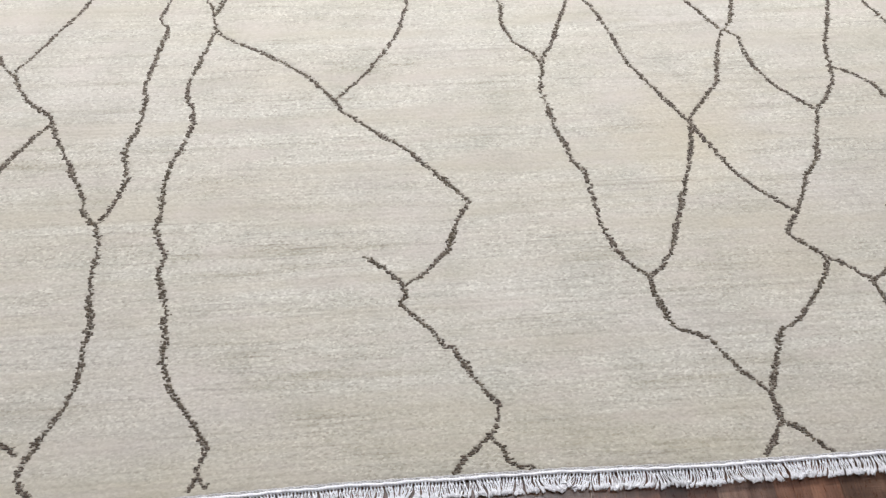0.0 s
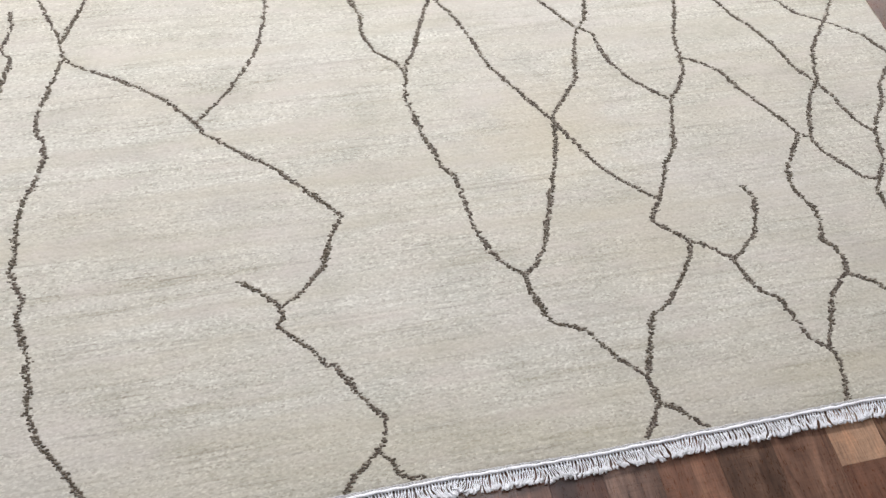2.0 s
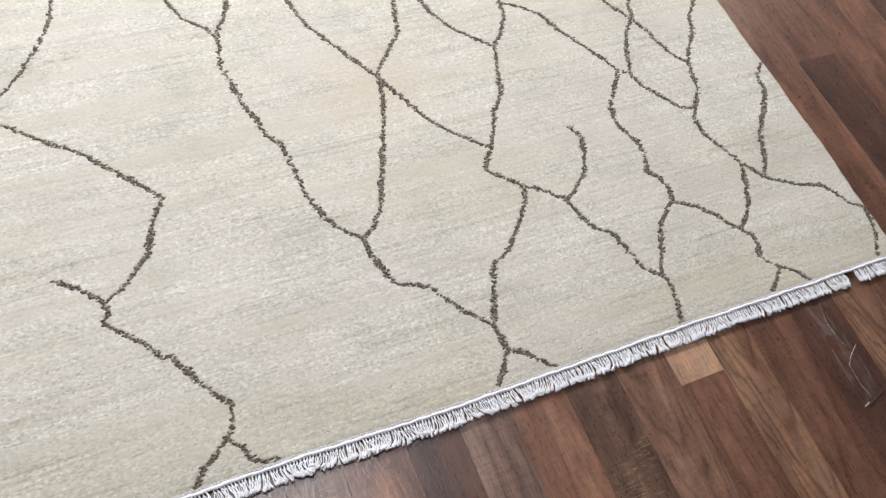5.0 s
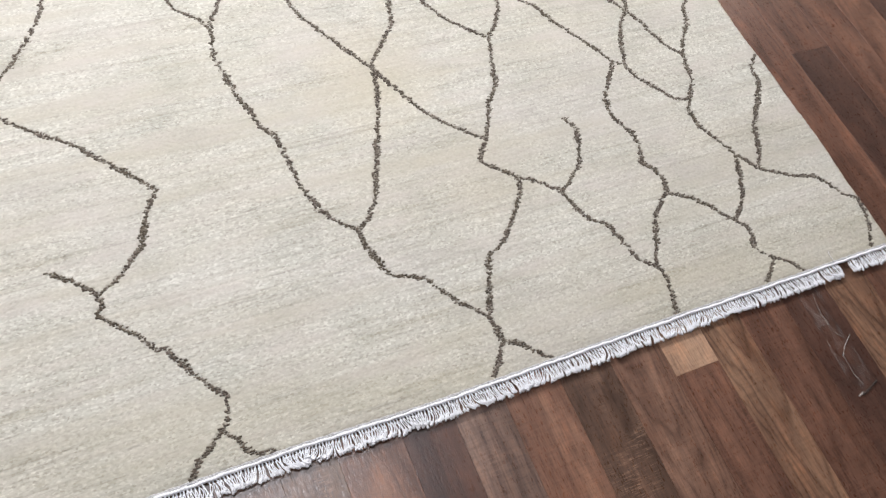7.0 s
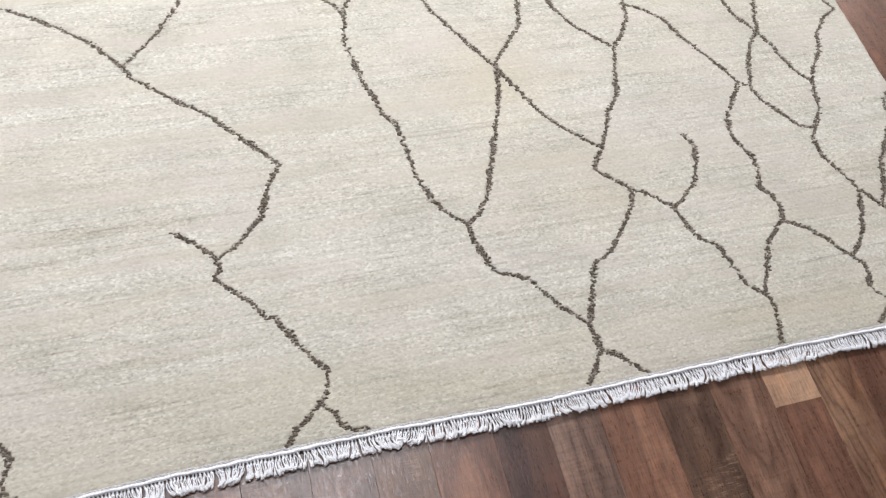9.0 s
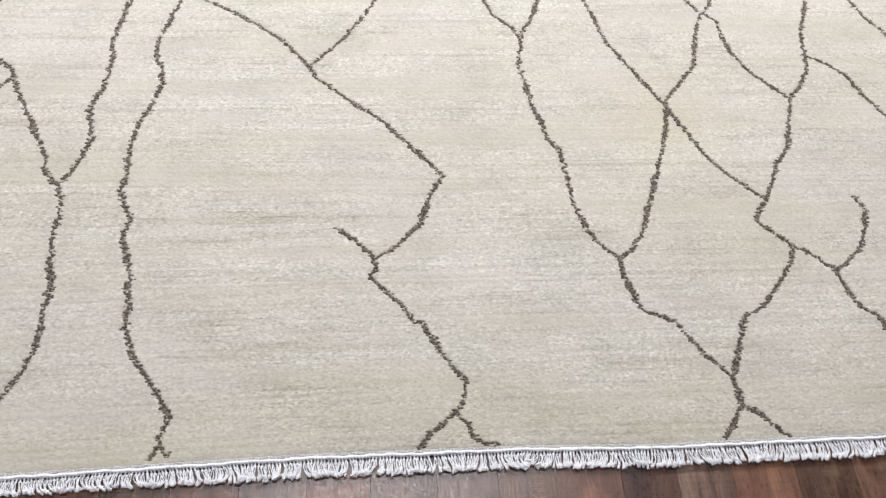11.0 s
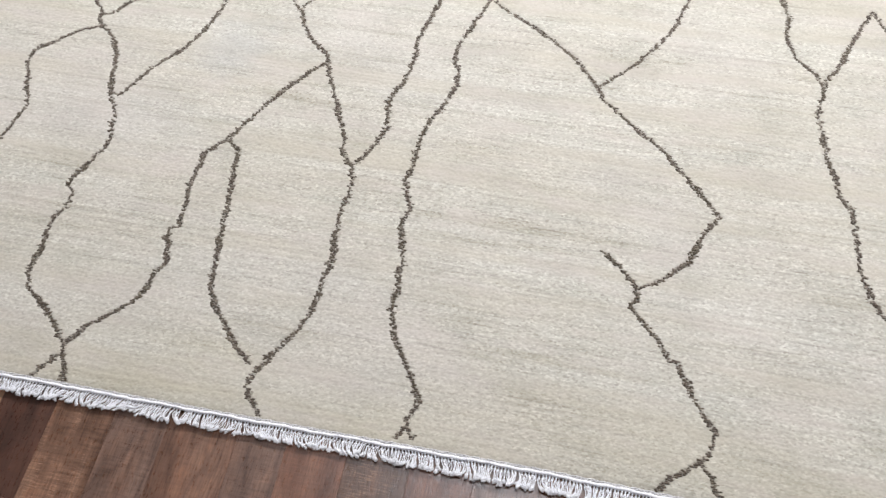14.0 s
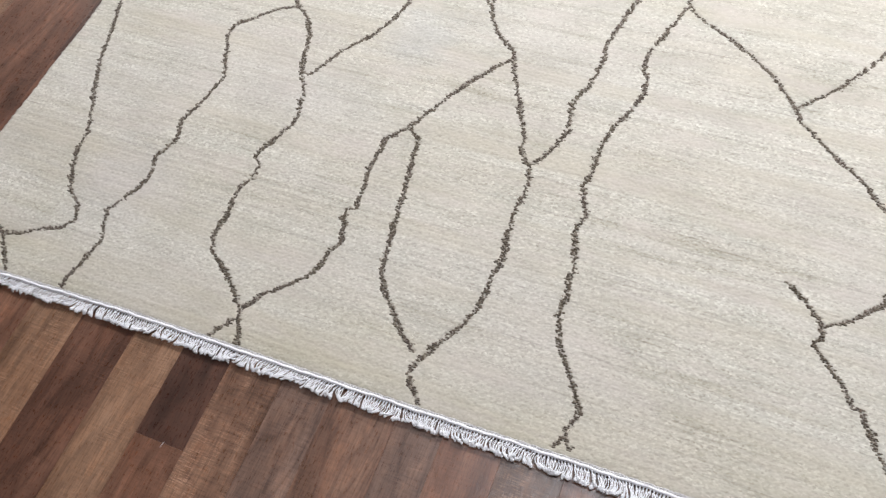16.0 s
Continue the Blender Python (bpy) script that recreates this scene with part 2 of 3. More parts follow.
CREAM, BROWN = wool_cream(), wool_brown()
COTTON = cotton("white_cotton", (0.88, 0.885, 0.935), (0.93, 0.935, 0.985), 700.0, 0.0)
GREY_THREAD = cotton("grey_thread", (0.40, 0.395, 0.41), (0.66, 0.65, 0.66), 300.0)
LINEN = cotton("undyed_linen", (0.42, 0.37, 0.28), (0.58, 0.52, 0.42), 300.0)
WOODS = {
    "dark": wood("dark_walnut", (0.050, 0.025, 0.020), (0.076, 0.038, 0.029), (0.112, 0.057, 0.042), 0.2, 0.3),
    "smoke": wood("smoked_oak", (0.086, 0.050, 0.036), (0.126, 0.072, 0.051), (0.172, 0.106, 0.073), 0.8, 0.2),
    "red": wood("red_brown_walnut", (0.080, 0.039, 0.028), (0.130, 0.064, 0.045), (0.182, 0.094, 0.066), 0.4, 0.4),
    "brown": wood("brown_walnut", (0.115, 0.062, 0.045), (0.185, 0.104, 0.075), (0.250, 0.150, 0.110), 0.15, 0.5, (-0.012, 0.10)),
    "rust": wood("rust_brown_walnut", (0.115, 0.055, 0.038), (0.175, 0.088, 0.060), (0.238, 0.129, 0.089), 0.25, 0.4),
    "tan": wood("tan_walnut", (0.125, 0.070, 0.047), (0.199, 0.117, 0.080), (0.292, 0.179, 0.119), 0.5, 0.8),
    "honey": wood("honey_walnut", (0.150, 0.082, 0.051), (0.242, 0.141, 0.092), (0.325, 0.200, 0.134), 0.5, 0.3),
    "mottled": wood("mottled_walnut", (0.110, 0.060, 0.042), (0.195, 0.110, 0.076), (0.280, 0.170, 0.118), 0.8, 0.3, None, 1.0),
    "arched": wood("arched_walnut", (0.105, 0.055, 0.036), (0.178, 0.100, 0.067), (0.26, 0.158, 0.106), 0.0, 0.68, (0.016, -0.25)),
    "grey": wood("grey_brown_walnut", (0.112, 0.069, 0.054), (0.166, 0.105, 0.084), (0.228, 0.151, 0.122), 0.3, 0.5, None, 0.6),
    "sand": wood("sand_oak", (0.29, 0.180, 0.124), (0.365, 0.232, 0.160), (0.43, 0.287, 0.203), 0.0, 0.2),
}
# unseen walls and ceiling: tones set for the bounce and the floor's reflections
PLASTER = plain("greige_plaster", (0.27, 0.25, 0.23))
TILE = plain("grey_acoustic_tile", (0.50, 0.50, 0.49))
PAINT = plain("white_enamel", (0.82, 0.82, 0.80), 0.4, 20.0)
SCREED = plain("grey_screed", (0.06, 0.05, 0.045))


# ---- mesh helpers ----
def box(bm, x0, x1, y0, y1, z0, z1, bevel=0.0):
    """A box whose upper edges are cut back by bevel."""
    low = [bm.verts.new((x, y, z0)) for x, y in ((x0, y0), (x1, y0), (x1, y1), (x0, y1))]
    rings = [low]
    if bevel:
        rings.append([bm.verts.new((x, y, z1 - bevel)) for x, y in ((x0, y0), (x1, y0), (x1, y1), (x0, y1))])
        x0, x1, y0, y1 = x0 + bevel, x1 - bevel, y0 + bevel, y1 - bevel
    rings.append([bm.verts.new((x, y, z1)) for x, y in ((x0, y0), (x1, y0), (x1, y1), (x0, y1))])
    bm.faces.new(low[::-1])
    for a, b in zip(rings, rings[1:]):
        for i in range(4):
            bm.faces.new((a[i], a[(i + 1) % 4], b[(i + 1) % 4], b[i]))
    bm.faces.new(rings[-1])


def tube(bm, points, radii, sides=4):
    """A closed tube along points."""
    rings = []
    for i, p in enumerate(points):
        way = (points[min(i + 1, len(points) - 1)] - points[max(i - 1, 0)]).normalized()
        side = way.cross(Vector((0, 0, 1)))
        side = side.normalized() if side.length > 1e-4 else Vector((1, 0, 0))
        up = side.cross(way).normalized()
        rings.append([bm.verts.new(p + radii[i] * (math.cos(a) * side + math.sin(a) * up)) for a in (2 * math.pi * (k + 0.5) / sides for k in range(sides))])
    for a, b in zip(rings, rings[1:]):
        for k in range(sides):
            bm.faces.new((a[k], a[(k + 1) % sides], b[(k + 1) % sides], b[k]))
    bm.faces.new(rings[0][::-1])
    bm.faces.new(rings[-1])


def mesh_of(name, bm, mat, smooth=False):
    me = bpy.data.meshes.new(name)
    bmesh.ops.recalc_face_normals(bm, faces=bm.faces[:])
    bm.to_mesh(me)
    bm.free()
    me.materials.append(mat)
    if smooth:
        me.polygons.foreach_set("use_smooth", [True] * len(me.polygons))
    return me


def part(name, bm, mat, parent=None, label="", smooth=False):
    ob = new(name, mesh_of(name, bm, mat, smooth))
    ob.parent = parent
    return tagged(ob, label)


def fast_mesh(name, verts, faces, mat, smooth=True):
    me = bpy.data.meshes.new(name)
    me.vertices.add(len(verts))
    me.vertices.foreach_set("co", np.asarray(verts, np.float32).ravel())
    n = faces.shape[1]
    me.loops.add(faces.size)
    me.loops.foreach_set("vertex_index", faces.astype(np.int32).ravel())
    me.polygons.add(len(faces))
    me.polygons.foreach_set("loop_start", np.arange(0, faces.size, n, dtype=np.int32))
    me.polygons.foreach_set("use_smooth", np.full(len(faces), smooth))
    me.update(calc_edges=True)
    me.materials.append(mat)
    return me


# ---- the room: the floor, and unseen walls and ceiling added to close it ----
def slab(name, x0, x1, y0, y1, z0, z1, mat, label):
    bm = bmesh.new()
    box(bm, x0, x1, y0, y1, z0, z1)
    return tagged(part(name, bm, mat), label, name.split("_")[0], kind="structure")


slab("wall_north", ROOM_W, ROOM_E, ROOM_N, ROOM_N + 0.12, 0, ROOM_H, PLASTER, "plain greige plaster wall, unseen, added to close the showroom")
slab("wall_south", ROOM_W, ROOM_E, ROOM_S - 0.12, ROOM_S, 0, ROOM_H, PLASTER, "plain greige plaster wall, unseen, added to close the showroom")
slab("wall_west", ROOM_W - 0.12, ROOM_W, ROOM_S - 0.12, ROOM_N + 0.12, 0, ROOM_H, PLASTER, "plain greige plaster wall, unseen, added to close the showroom")
slab("wall_east", ROOM_E, ROOM_E + 0.12, ROOM_S - 0.12, ROOM_N + 0.12, 0, ROOM_H, PLASTER, "plain greige plaster wall, unseen, added to close the showroom")
slab("ceiling", ROOM_W - 0.12, ROOM_E + 0.12, ROOM_S - 0.12, ROOM_N + 0.12, ROOM_H, ROOM_H + 0.1, TILE, "plain pale grey ceiling, unseen, added to close the showroom")
floor = slab("floor", ROOM_W - 0.12, ROOM_E + 0.12, ROOM_S - 0.12, ROOM_N + 0.12, -0.06, -0.0085, SCREED, "laminate floor of mixed brown walnut boards")


def ceiling_light(x, y, length, width, watts):
    thing = tagged(new("ceiling_light"), "long white fluorescent fixture fixed under the ceiling", "ceiling light", "ceiling lights")
    half = length / 2
    bm = bmesh.new()
    box(bm, x - half - 0.03, x + half + 0.03, y - 0.11, y + 0.11, ROOM_H - 0.05, ROOM_H - 0.001)
    part("housing", bm, PAINT, thing)
    bm = bmesh.new()
    box(bm, x - half, x + half, y - 0.09, y + 0.09, ROOM_H - 0.062, ROOM_H - 0.0505)
    part("diffuser", bm, PAINT, thing, "milky white light diffuser")
    lamp = bpy.data.lights.new("fluorescent", "AREA")
    lamp.shape, lamp.size, lamp.size_y = "RECTANGLE", length - 0.02, width
    lamp.energy, lamp.color = watts * length, LIGHT_COLOUR if length > 2 else NEAR_COLOUR
    ob = new("fluorescent", lamp)
    ob.location = (x, y, ROOM_H - 0.066)
    ob.parent = thing


for fixture in FIXTURES:
    ceiling_light(*fixture)


# ---- the rug ----
RUG_L, RUG_R, RUG_LENGTH, PILE = -1.585, 1.463, 4.27, 0.012
KNOT_X, KNOT_Y = 0.0042, 0.0030


def hem(x):
    """How far the fringed end of the rug wanders from a straight line."""
    return np.interp(x, [-1.585, -1.38, -1.1, -0.6, -0.1, 0.25, 0.45, 0.93, 1.2, 1.463], [-0.024, -0.021, -0.010, -0.003, 0.007, 0.005, -0.002, -0.002, -0.006, -0.008])


def bulge(y):
    """How far the long sides stand out past the corners of the fringed end, with small waves."""
    return np.interp(y, [0.0, 0.12, 0.32, 0.5, 4.27], [0.0, 0.002, 0.008, 0.0105, 0.0105]) + 0.0025 * np.sin(y * 8.0) + 0.0012 * np.sin(y * 31.0)


def side_shift(x, y):
    return bulge(y) * np.sign(x) * np.clip(np.abs(x) - 1.3, 0, 0.16) / 0.16


def swell(x, y):
    """The rug's slight unevenness where it lies on the floor."""
    return 0.0010 * np.sin(x * 7.3 + 1.3 * np.sin(y * 5.1)) * np.sin(y * 9.7 + 0.7) + 0.0007 * np.sin(x * 17 + y * 6)


rug = tagged(new("rug"), "cream knotted wool rug with brown branching lines and white fringe", "rug")
COLS, ROWS_K = int((RUG_R - RUG_L) / KNOT_X), int(1.2 / KNOT_Y)
taken = np.zeros((COLS, ROWS_K), bool)
rng = np.random.default_rng(7)


def vein(*stops):
    """One drawn line of the pattern, tied knot by knot in brown wool along a path that shakes a little, as a weaver follows a sketch."""
    line = [np.array((x - side_shift(x, y), (y - hem(x)) / (1 - 2 * hem(x)) if y < 0.5 else y)) for x, y in stops]
    cells = set()
    phase = rng.uniform(0, 50)
    run = 0.0
    for a, b in zip(line, line[1:]):
        length = float(np.hypot(*(b - a)))
        steps = max(2, int(length / 0.0015))
        side = np.array([-(b - a)[1], (b - a)[0]]) / max(length, 1e-6)
        for k in range(steps):
            s = k / steps
            run += length / steps
            wob = 0.0040 * noise.noise(Vector((run * 110, phase, 0))) * min(1, 4 * s, 4 * (1 - s) + 0.2)
            c = a + (b - a) * s + side * wob
            fat = max(0.84, 1.0 + 0.75 * noise.noise(Vector((run * 26, phase, 5))) + 0.45 * noise.noise(Vector((run * 95, phase, 9))))
            fat *= 1.0 - 0.06 * min(1.0, max(0.0, (c[1] - 0.35) / 0.4))
            rx, ry = 0.0042 * fat, 0.0026 * fat
            for i in range(int((c[0] - RUG_L - rx) / KNOT_X), int((c[0] - RUG_L + rx) / KNOT_X) + 1):
                for j in range(int((c[1] - ry) / KNOT_Y), int((c[1] + ry) / KNOT_Y) + 1):
                    if 0 <= i < COLS and 0 <= j < ROWS_K:
                        dx, dy = (RUG_L + (i + 0.5) * KNOT_X - c[0]) / rx, ((j + 0.5) * KNOT_Y - c[1]) / ry
                        if dx * dx + dy * dy < 1.0 and not taken[i, j]:
                            cells.add((i, j))
    cells = {c for c in cells if rng.random() > 0.04}
    if not cells:
        return
    at = np.array(sorted(cells))
    taken[at[:, 0], at[:, 1]] = True
    n = len(at)
    x = RUG_L + (at[:, 0] + 0.5) * KNOT_X + rng.normal(0, 0.0008, n) + rng.normal(0, 0.0018, ROWS_K)[at[:, 1]]
    y = (at[:, 1] + 0.5) * KNOT_Y + rng.normal(0, 0.0004, n)
    y = y + hem(x) * np.clip(1 - y / 0.5, 0, 1)
    x = x + side_shift(x, y)
    top = PILE + swell(x, y) - 0.0032 * np.exp(-at[:, 1] * KNOT_Y / 0.007) + rng.normal(0.0002, 0.0005, n)
    verts = []
    turn = rng.normal(0, 0.12, n)
    size = rng.uniform(0.80, 1.22, n)
    lean = rng.normal(0, 0.0006, n)
    for z, r in ((-0.006, 0.75), (-0.0016, 1.0), (0.0, 0.55)):
        for k in range(4):
            ang = math.pi / 4 + k * math.pi / 2
            ox, oy = r * size * 0.5 * KNOT_X * 1.65 * math.cos(ang), r * size * 0.5 * KNOT_Y * 1.30 * math.sin(ang)
            verts.append(np.stack([x + ox * np.cos(turn) - oy * np.sin(turn) + lean * (z + 0.006) / 0.006, y + ox * np.sin(turn) + oy * np.cos(turn), top + z], 1))
    verts = np.stack(verts, 1)
    quads = [(0, 1, 5, 4), (1, 2, 6, 5), (2, 3, 7, 6), (3, 0, 4, 7), (4, 5, 9, 8), (5, 6, 10, 9), (6, 7, 11, 10), (7, 4, 8, 11), (8, 9, 10, 11)]
    faces = (np.arange(n)[:, None, None] * 12 + np.array(quads)[None]).reshape(-1, 4)
    ob = new("vein", fast_mesh("vein", verts.reshape(-1, 3), faces, BROWN))
    ob.parent = rug
    tagged(ob, "branching line of dark brown wool knots")


vein((-0.582, 1.122), (-0.623, 1.045), (-0.695, 0.928), (-0.739, 0.868))
vein((-0.802, 0.963), (-0.772, 0.923), (-0.754, 0.889), (-0.730, 0.869), (-0.712, 0.826), (-0.684, 0.791), (-0.643, 0.760), (-0.632, 0.736))
vein((-0.637, 0.739), (-0.663, 0.710), (-0.695, 0.664), (-0.725, 0.615), (-0.773, 0.516), (-0.804, 0.483), (-0.810, 0.405), (-0.799, 0.363), (-0.797, 0.315), (-0.812, 0.306), (-0.791, 0.236), (-0.803, 0.220), (-0.806, 0.186), (-0.823, 0.152), (-0.880, 0.098), (-0.905, 0.058))
vein((-0.638, 0.739), (-0.552, 0.561), (-0.549, 0.529), (-0.524, 0.500))
vein((-0.442, 1.121), (-0.440, 1.071), (-0.457, 1.016), (-0.438, 0.985), (-0.469, 0.824), (-0.463, 0.788), (-0.472, 0.712), (-0.491, 0.661), (-0.477, 0.597), (-0.500, 0.530), (-0.522, 0.500))
vein((-0.522, 0.500), (-0.512, 0.463), (-0.515, 0.377), (-0.511, 0.336), (-0.505, 0.318), (-0.511, 0.200), (-0.522, 0.166), (-0.567, 0.082), (-0.578, 0.050), (-0.568, 0.032), (-0.542, 0.004))
vein((-0.390, 1.151), (-0.346, 1.027), (-0.338, 0.978))
vein((-0.295, 1.139), (-0.343, 1.016))
vein((-0.339, 0.970), (-0.382, 0.834), (-0.384, 0.782), (-0.370, 0.766), (-0.368, 0.722), (-0.378, 0.676), (-0.397, 0.641), (-0.404, 0.611), (-0.410, 0.572), (-0.408, 0.519), (-0.416, 0.486), (-0.392, 0.425), (-0.401, 0.393), (-0.381, 0.320), (-0.382, 0.289), (-0.376, 0.260), (-0.381, 0.240), (-0.373, 0.210), (-0.363, 0.177), (-0.330, 0.133), (-0.298, 0.078), (-0.302, 0.061), (-0.312, 0.044), (-0.308, 0.035), (-0.322, 0.011))
vein((-0.308, 0.036), (-0.294, 0.015))
vein((-0.341, 0.980), (-0.320, 0.954), (-0.232, 0.899), (-0.153, 0.842), (-0.093, 0.771), (-0.074, 0.737), (-0.005, 0.676), (0.037, 0.646), (0.153, 0.511), (0.129, 0.477), (0.106, 0.412), (0.052, 0.358), (0.023, 0.343))
vein((-0.092, 0.772), (-0.027, 0.838), (0.036, 0.934), (0.063, 1.020), (0.082, 1.130))
vein((-0.042, 0.404), (0.003, 0.367), (0.021, 0.345), (0.023, 0.321), (0.014, 0.307), (0.067, 0.251), (0.081, 0.227), (0.096, 0.221), (0.131, 0.160), (0.161, 0.119), (0.160, 0.097), (0.153, 0.078), (0.120, 0.047), (0.101, 0.036), (0.084, 0.011))
vein((0.139, 0.064), (0.162, 0.047), (0.162, 0.029), (0.182, 0.016), (0.202, 0.014), (0.212, 0.002))
vein((0.254, 1.122), (0.257, 1.072), (0.270, 1.023), (0.265, 0.965), (0.284, 0.912), (0.322, 0.874), (0.334, 0.847))
vein((0.436, 1.067), (0.397, 0.983), (0.370, 0.912), (0.338, 0.855))
vein((0.339, 0.859), (0.323, 0.771), (0.341, 0.666), (0.354, 0.632), (0.356, 0.600), (0.380, 0.567), (0.388, 0.446), (0.406, 0.392), (0.430, 0.355), (0.455, 0.333), (0.458, 0.296), (0.478, 0.233), (0.532, 0.211), (0.574, 0.146), (0.611, 0.107), (0.616, 0.059), (0.575, 0.006))
vein((0.436, 1.067), (0.474, 0.992), (0.499, 0.912), (0.512, 0.843), (0.610, 0.672), (0.663, 0.556), (0.696, 0.511), (0.761, 0.453))
vein((0.803, 1.054), (0.783, 1.008), (0.766, 0.949), (0.748, 0.927))
vein((0.651, 1.064), (0.735, 0.928))
vein((0.738, 0.922), (0.711, 0.850), (0.693, 0.779), (0.615, 0.690), (0.600, 0.622), (0.582, 0.566), (0.506, 0.384), (0.484, 0.352), (0.455, 0.333))
vein((0.747, 0.924), (0.771, 0.900), (0.773, 0.853), (0.782, 0.812), (0.809, 0.764), (0.878, 0.692))
vein((1.013, 1.029), (0.976, 0.922), (0.954, 0.876), (0.936, 0.768), (0.910, 0.728), (0.878, 0.692), (0.838, 0.571), (0.805, 0.532), (0.784, 0.488), (0.729, 0.407), (0.786, 0.353), (0.816, 0.335), (0.857, 0.301))
vein((0.786, 0.353), (0.776, 0.322), (0.699, 0.233), (0.660, 0.217), (0.611, 0.107))
vein((0.616, 0.059), (0.640, 0.046), (0.673, 0.011), (0.686, 0.004))
vein((0.949, 0.804), (0.986, 0.784), (1.019, 0.754), (1.041, 0.698), (1.093, 0.616), (1.118, 0.565), (1.139, 0.553), (1.148, 0.518), (1.201, 0.442), (1.232, 0.428))
vein((1.072, 1.014), (1.096, 0.970), (1.117, 0.917), (1.147, 0.876), (1.175, 0.812), (1.191, 0.745), (1.223, 0.695), (1.244, 0.648), (1.259, 0.586), (1.289, 0.544))
vein((1.209, 0.987), (1.245, 0.952), (1.272, 0.904), (1.331, 0.871), (1.409, 0.812), (1.452, 0.736))
vein((1.383, 0.935), (1.338, 0.877), (1.260, 0.789), (1.227, 0.698), (1.192, 0.661), (1.165, 0.610), (1.142, 0.551))
vein((1.452, 0.736), (1.403, 0.708), (1.368, 0.667), (1.350, 0.623), (1.308, 0.575), (1.294, 0.550), (1.277, 0.508), (1.272, 0.476), (1.218, 0.405), (1.216, 0.364), (1.257, 0.277), (1.289, 0.228), (1.354, 0.192), (1.396, 0.180), (1.418, 0.155), (1.434, 0.122), (1.461, 0.103), (1.444, 0.043), (1.415, 0.001))
vein((1.115, 0.561), (1.058, 0.491), (1.045, 0.453), (1.044, 0.428), (1.063, 0.387), (1.062, 0.353), (1.046, 0.314), (1.067, 0.284), (1.069, 0.260), (1.058, 0.236), (1.009, 0.196), (0.980, 0.140), (0.964, 0.120), (0.955, 0.097), (0.961, 0.066), (0.940, 0.001))
vein((0.939, 0.457), (0.954, 0.428), (0.941, 0.388), (0.921, 0.351), (0.882, 0.316), (0.854, 0.299), (0.864, 0.259), (0.877, 0.228), (0.907, 0.206), (0.927, 0.123), (0.955, 0.097))
vein((1.058, 0.236), (1.097, 0.214), (1.126, 0.187), (1.145, 0.159), (1.180, 0.120), (1.176, 0.091), (1.167, 0.080), (1.177, 0.055), (1.217, 0.025), (1.242, -0.005))
vein((1.257, 0.277), (1.222, 0.195), (1.191, 0.158), (1.164, 0.139))
vein((1.193, 0.041), (1.148, 0.001))
vein((1.462, 0.500), (1.433, 0.473), (1.421, 0.426), (1.389, 0.380), (1.341, 0.329), (1.319, 0.274), (1.287, 0.229))
vein((-1.562, 0.707), (-1.496, 0.495), (-1.407, 0.312), (-1.401, 0.269), (-1.385, 0.225), (-1.356, 0.177), (-1.322, 0.155), (-1.307, 0.120), (-1.327, 0.097), (-1.366, 0.081), (-1.390, 0.064), (-1.428, 0.053), (-1.372, -0.015))
vein((-1.509, 0.072), (-1.454, 0.063), (-1.426, 0.052))
vein((-1.133, 0.755), (-1.172, 0.738), (-1.248, 0.664), (-1.251, 0.634), (-1.199, 0.526), (-1.208, 0.460), (-1.227, 0.398), (-1.210, 0.348), (-1.232, 0.302), (-1.218, 0.258), (-1.227, 0.223), (-1.259, 0.162), (-1.243, 0.122), (-1.230, 0.105), (-1.250, 0.001), (-1.248, -0.015))
vein((-1.232, 0.882), (-1.159, 0.799), (-1.152, 0.788), (-1.154, 0.773), (-1.138, 0.752), (-1.118, 0.743), (-1.076, 0.687), (-1.047, 0.584), (-1.016, 0.538), (-1.000, 0.472), (-1.012, 0.428), (-1.032, 0.383), (-1.035, 0.358), (-1.019, 0.344), (-1.020, 0.307), (-1.032, 0.289), (-1.026, 0.241), (-1.026, 0.172), (-1.015, 0.150), (-0.949, 0.102), (-0.906, 0.061), (-0.878, -0.001))
vein((-1.151, 0.784), (-1.131, 0.791), (-1.105, 0.827), (-1.045, 0.892))
vein((-1.047, 0.584), (-1.025, 0.583), (-0.987, 0.662), (-0.940, 0.724), (-0.915, 0.778), (-0.900, 0.845), (-0.898, 0.887), (-0.883, 0.952))
vein((-0.770, 0.517), (-0.745, 0.496), (-0.696, 0.207), (-0.671, 0.168), (-0.612, 0.106), (-0.583, 0.087))
vein((-0.903, 0.043), (-0.936, -0.003))

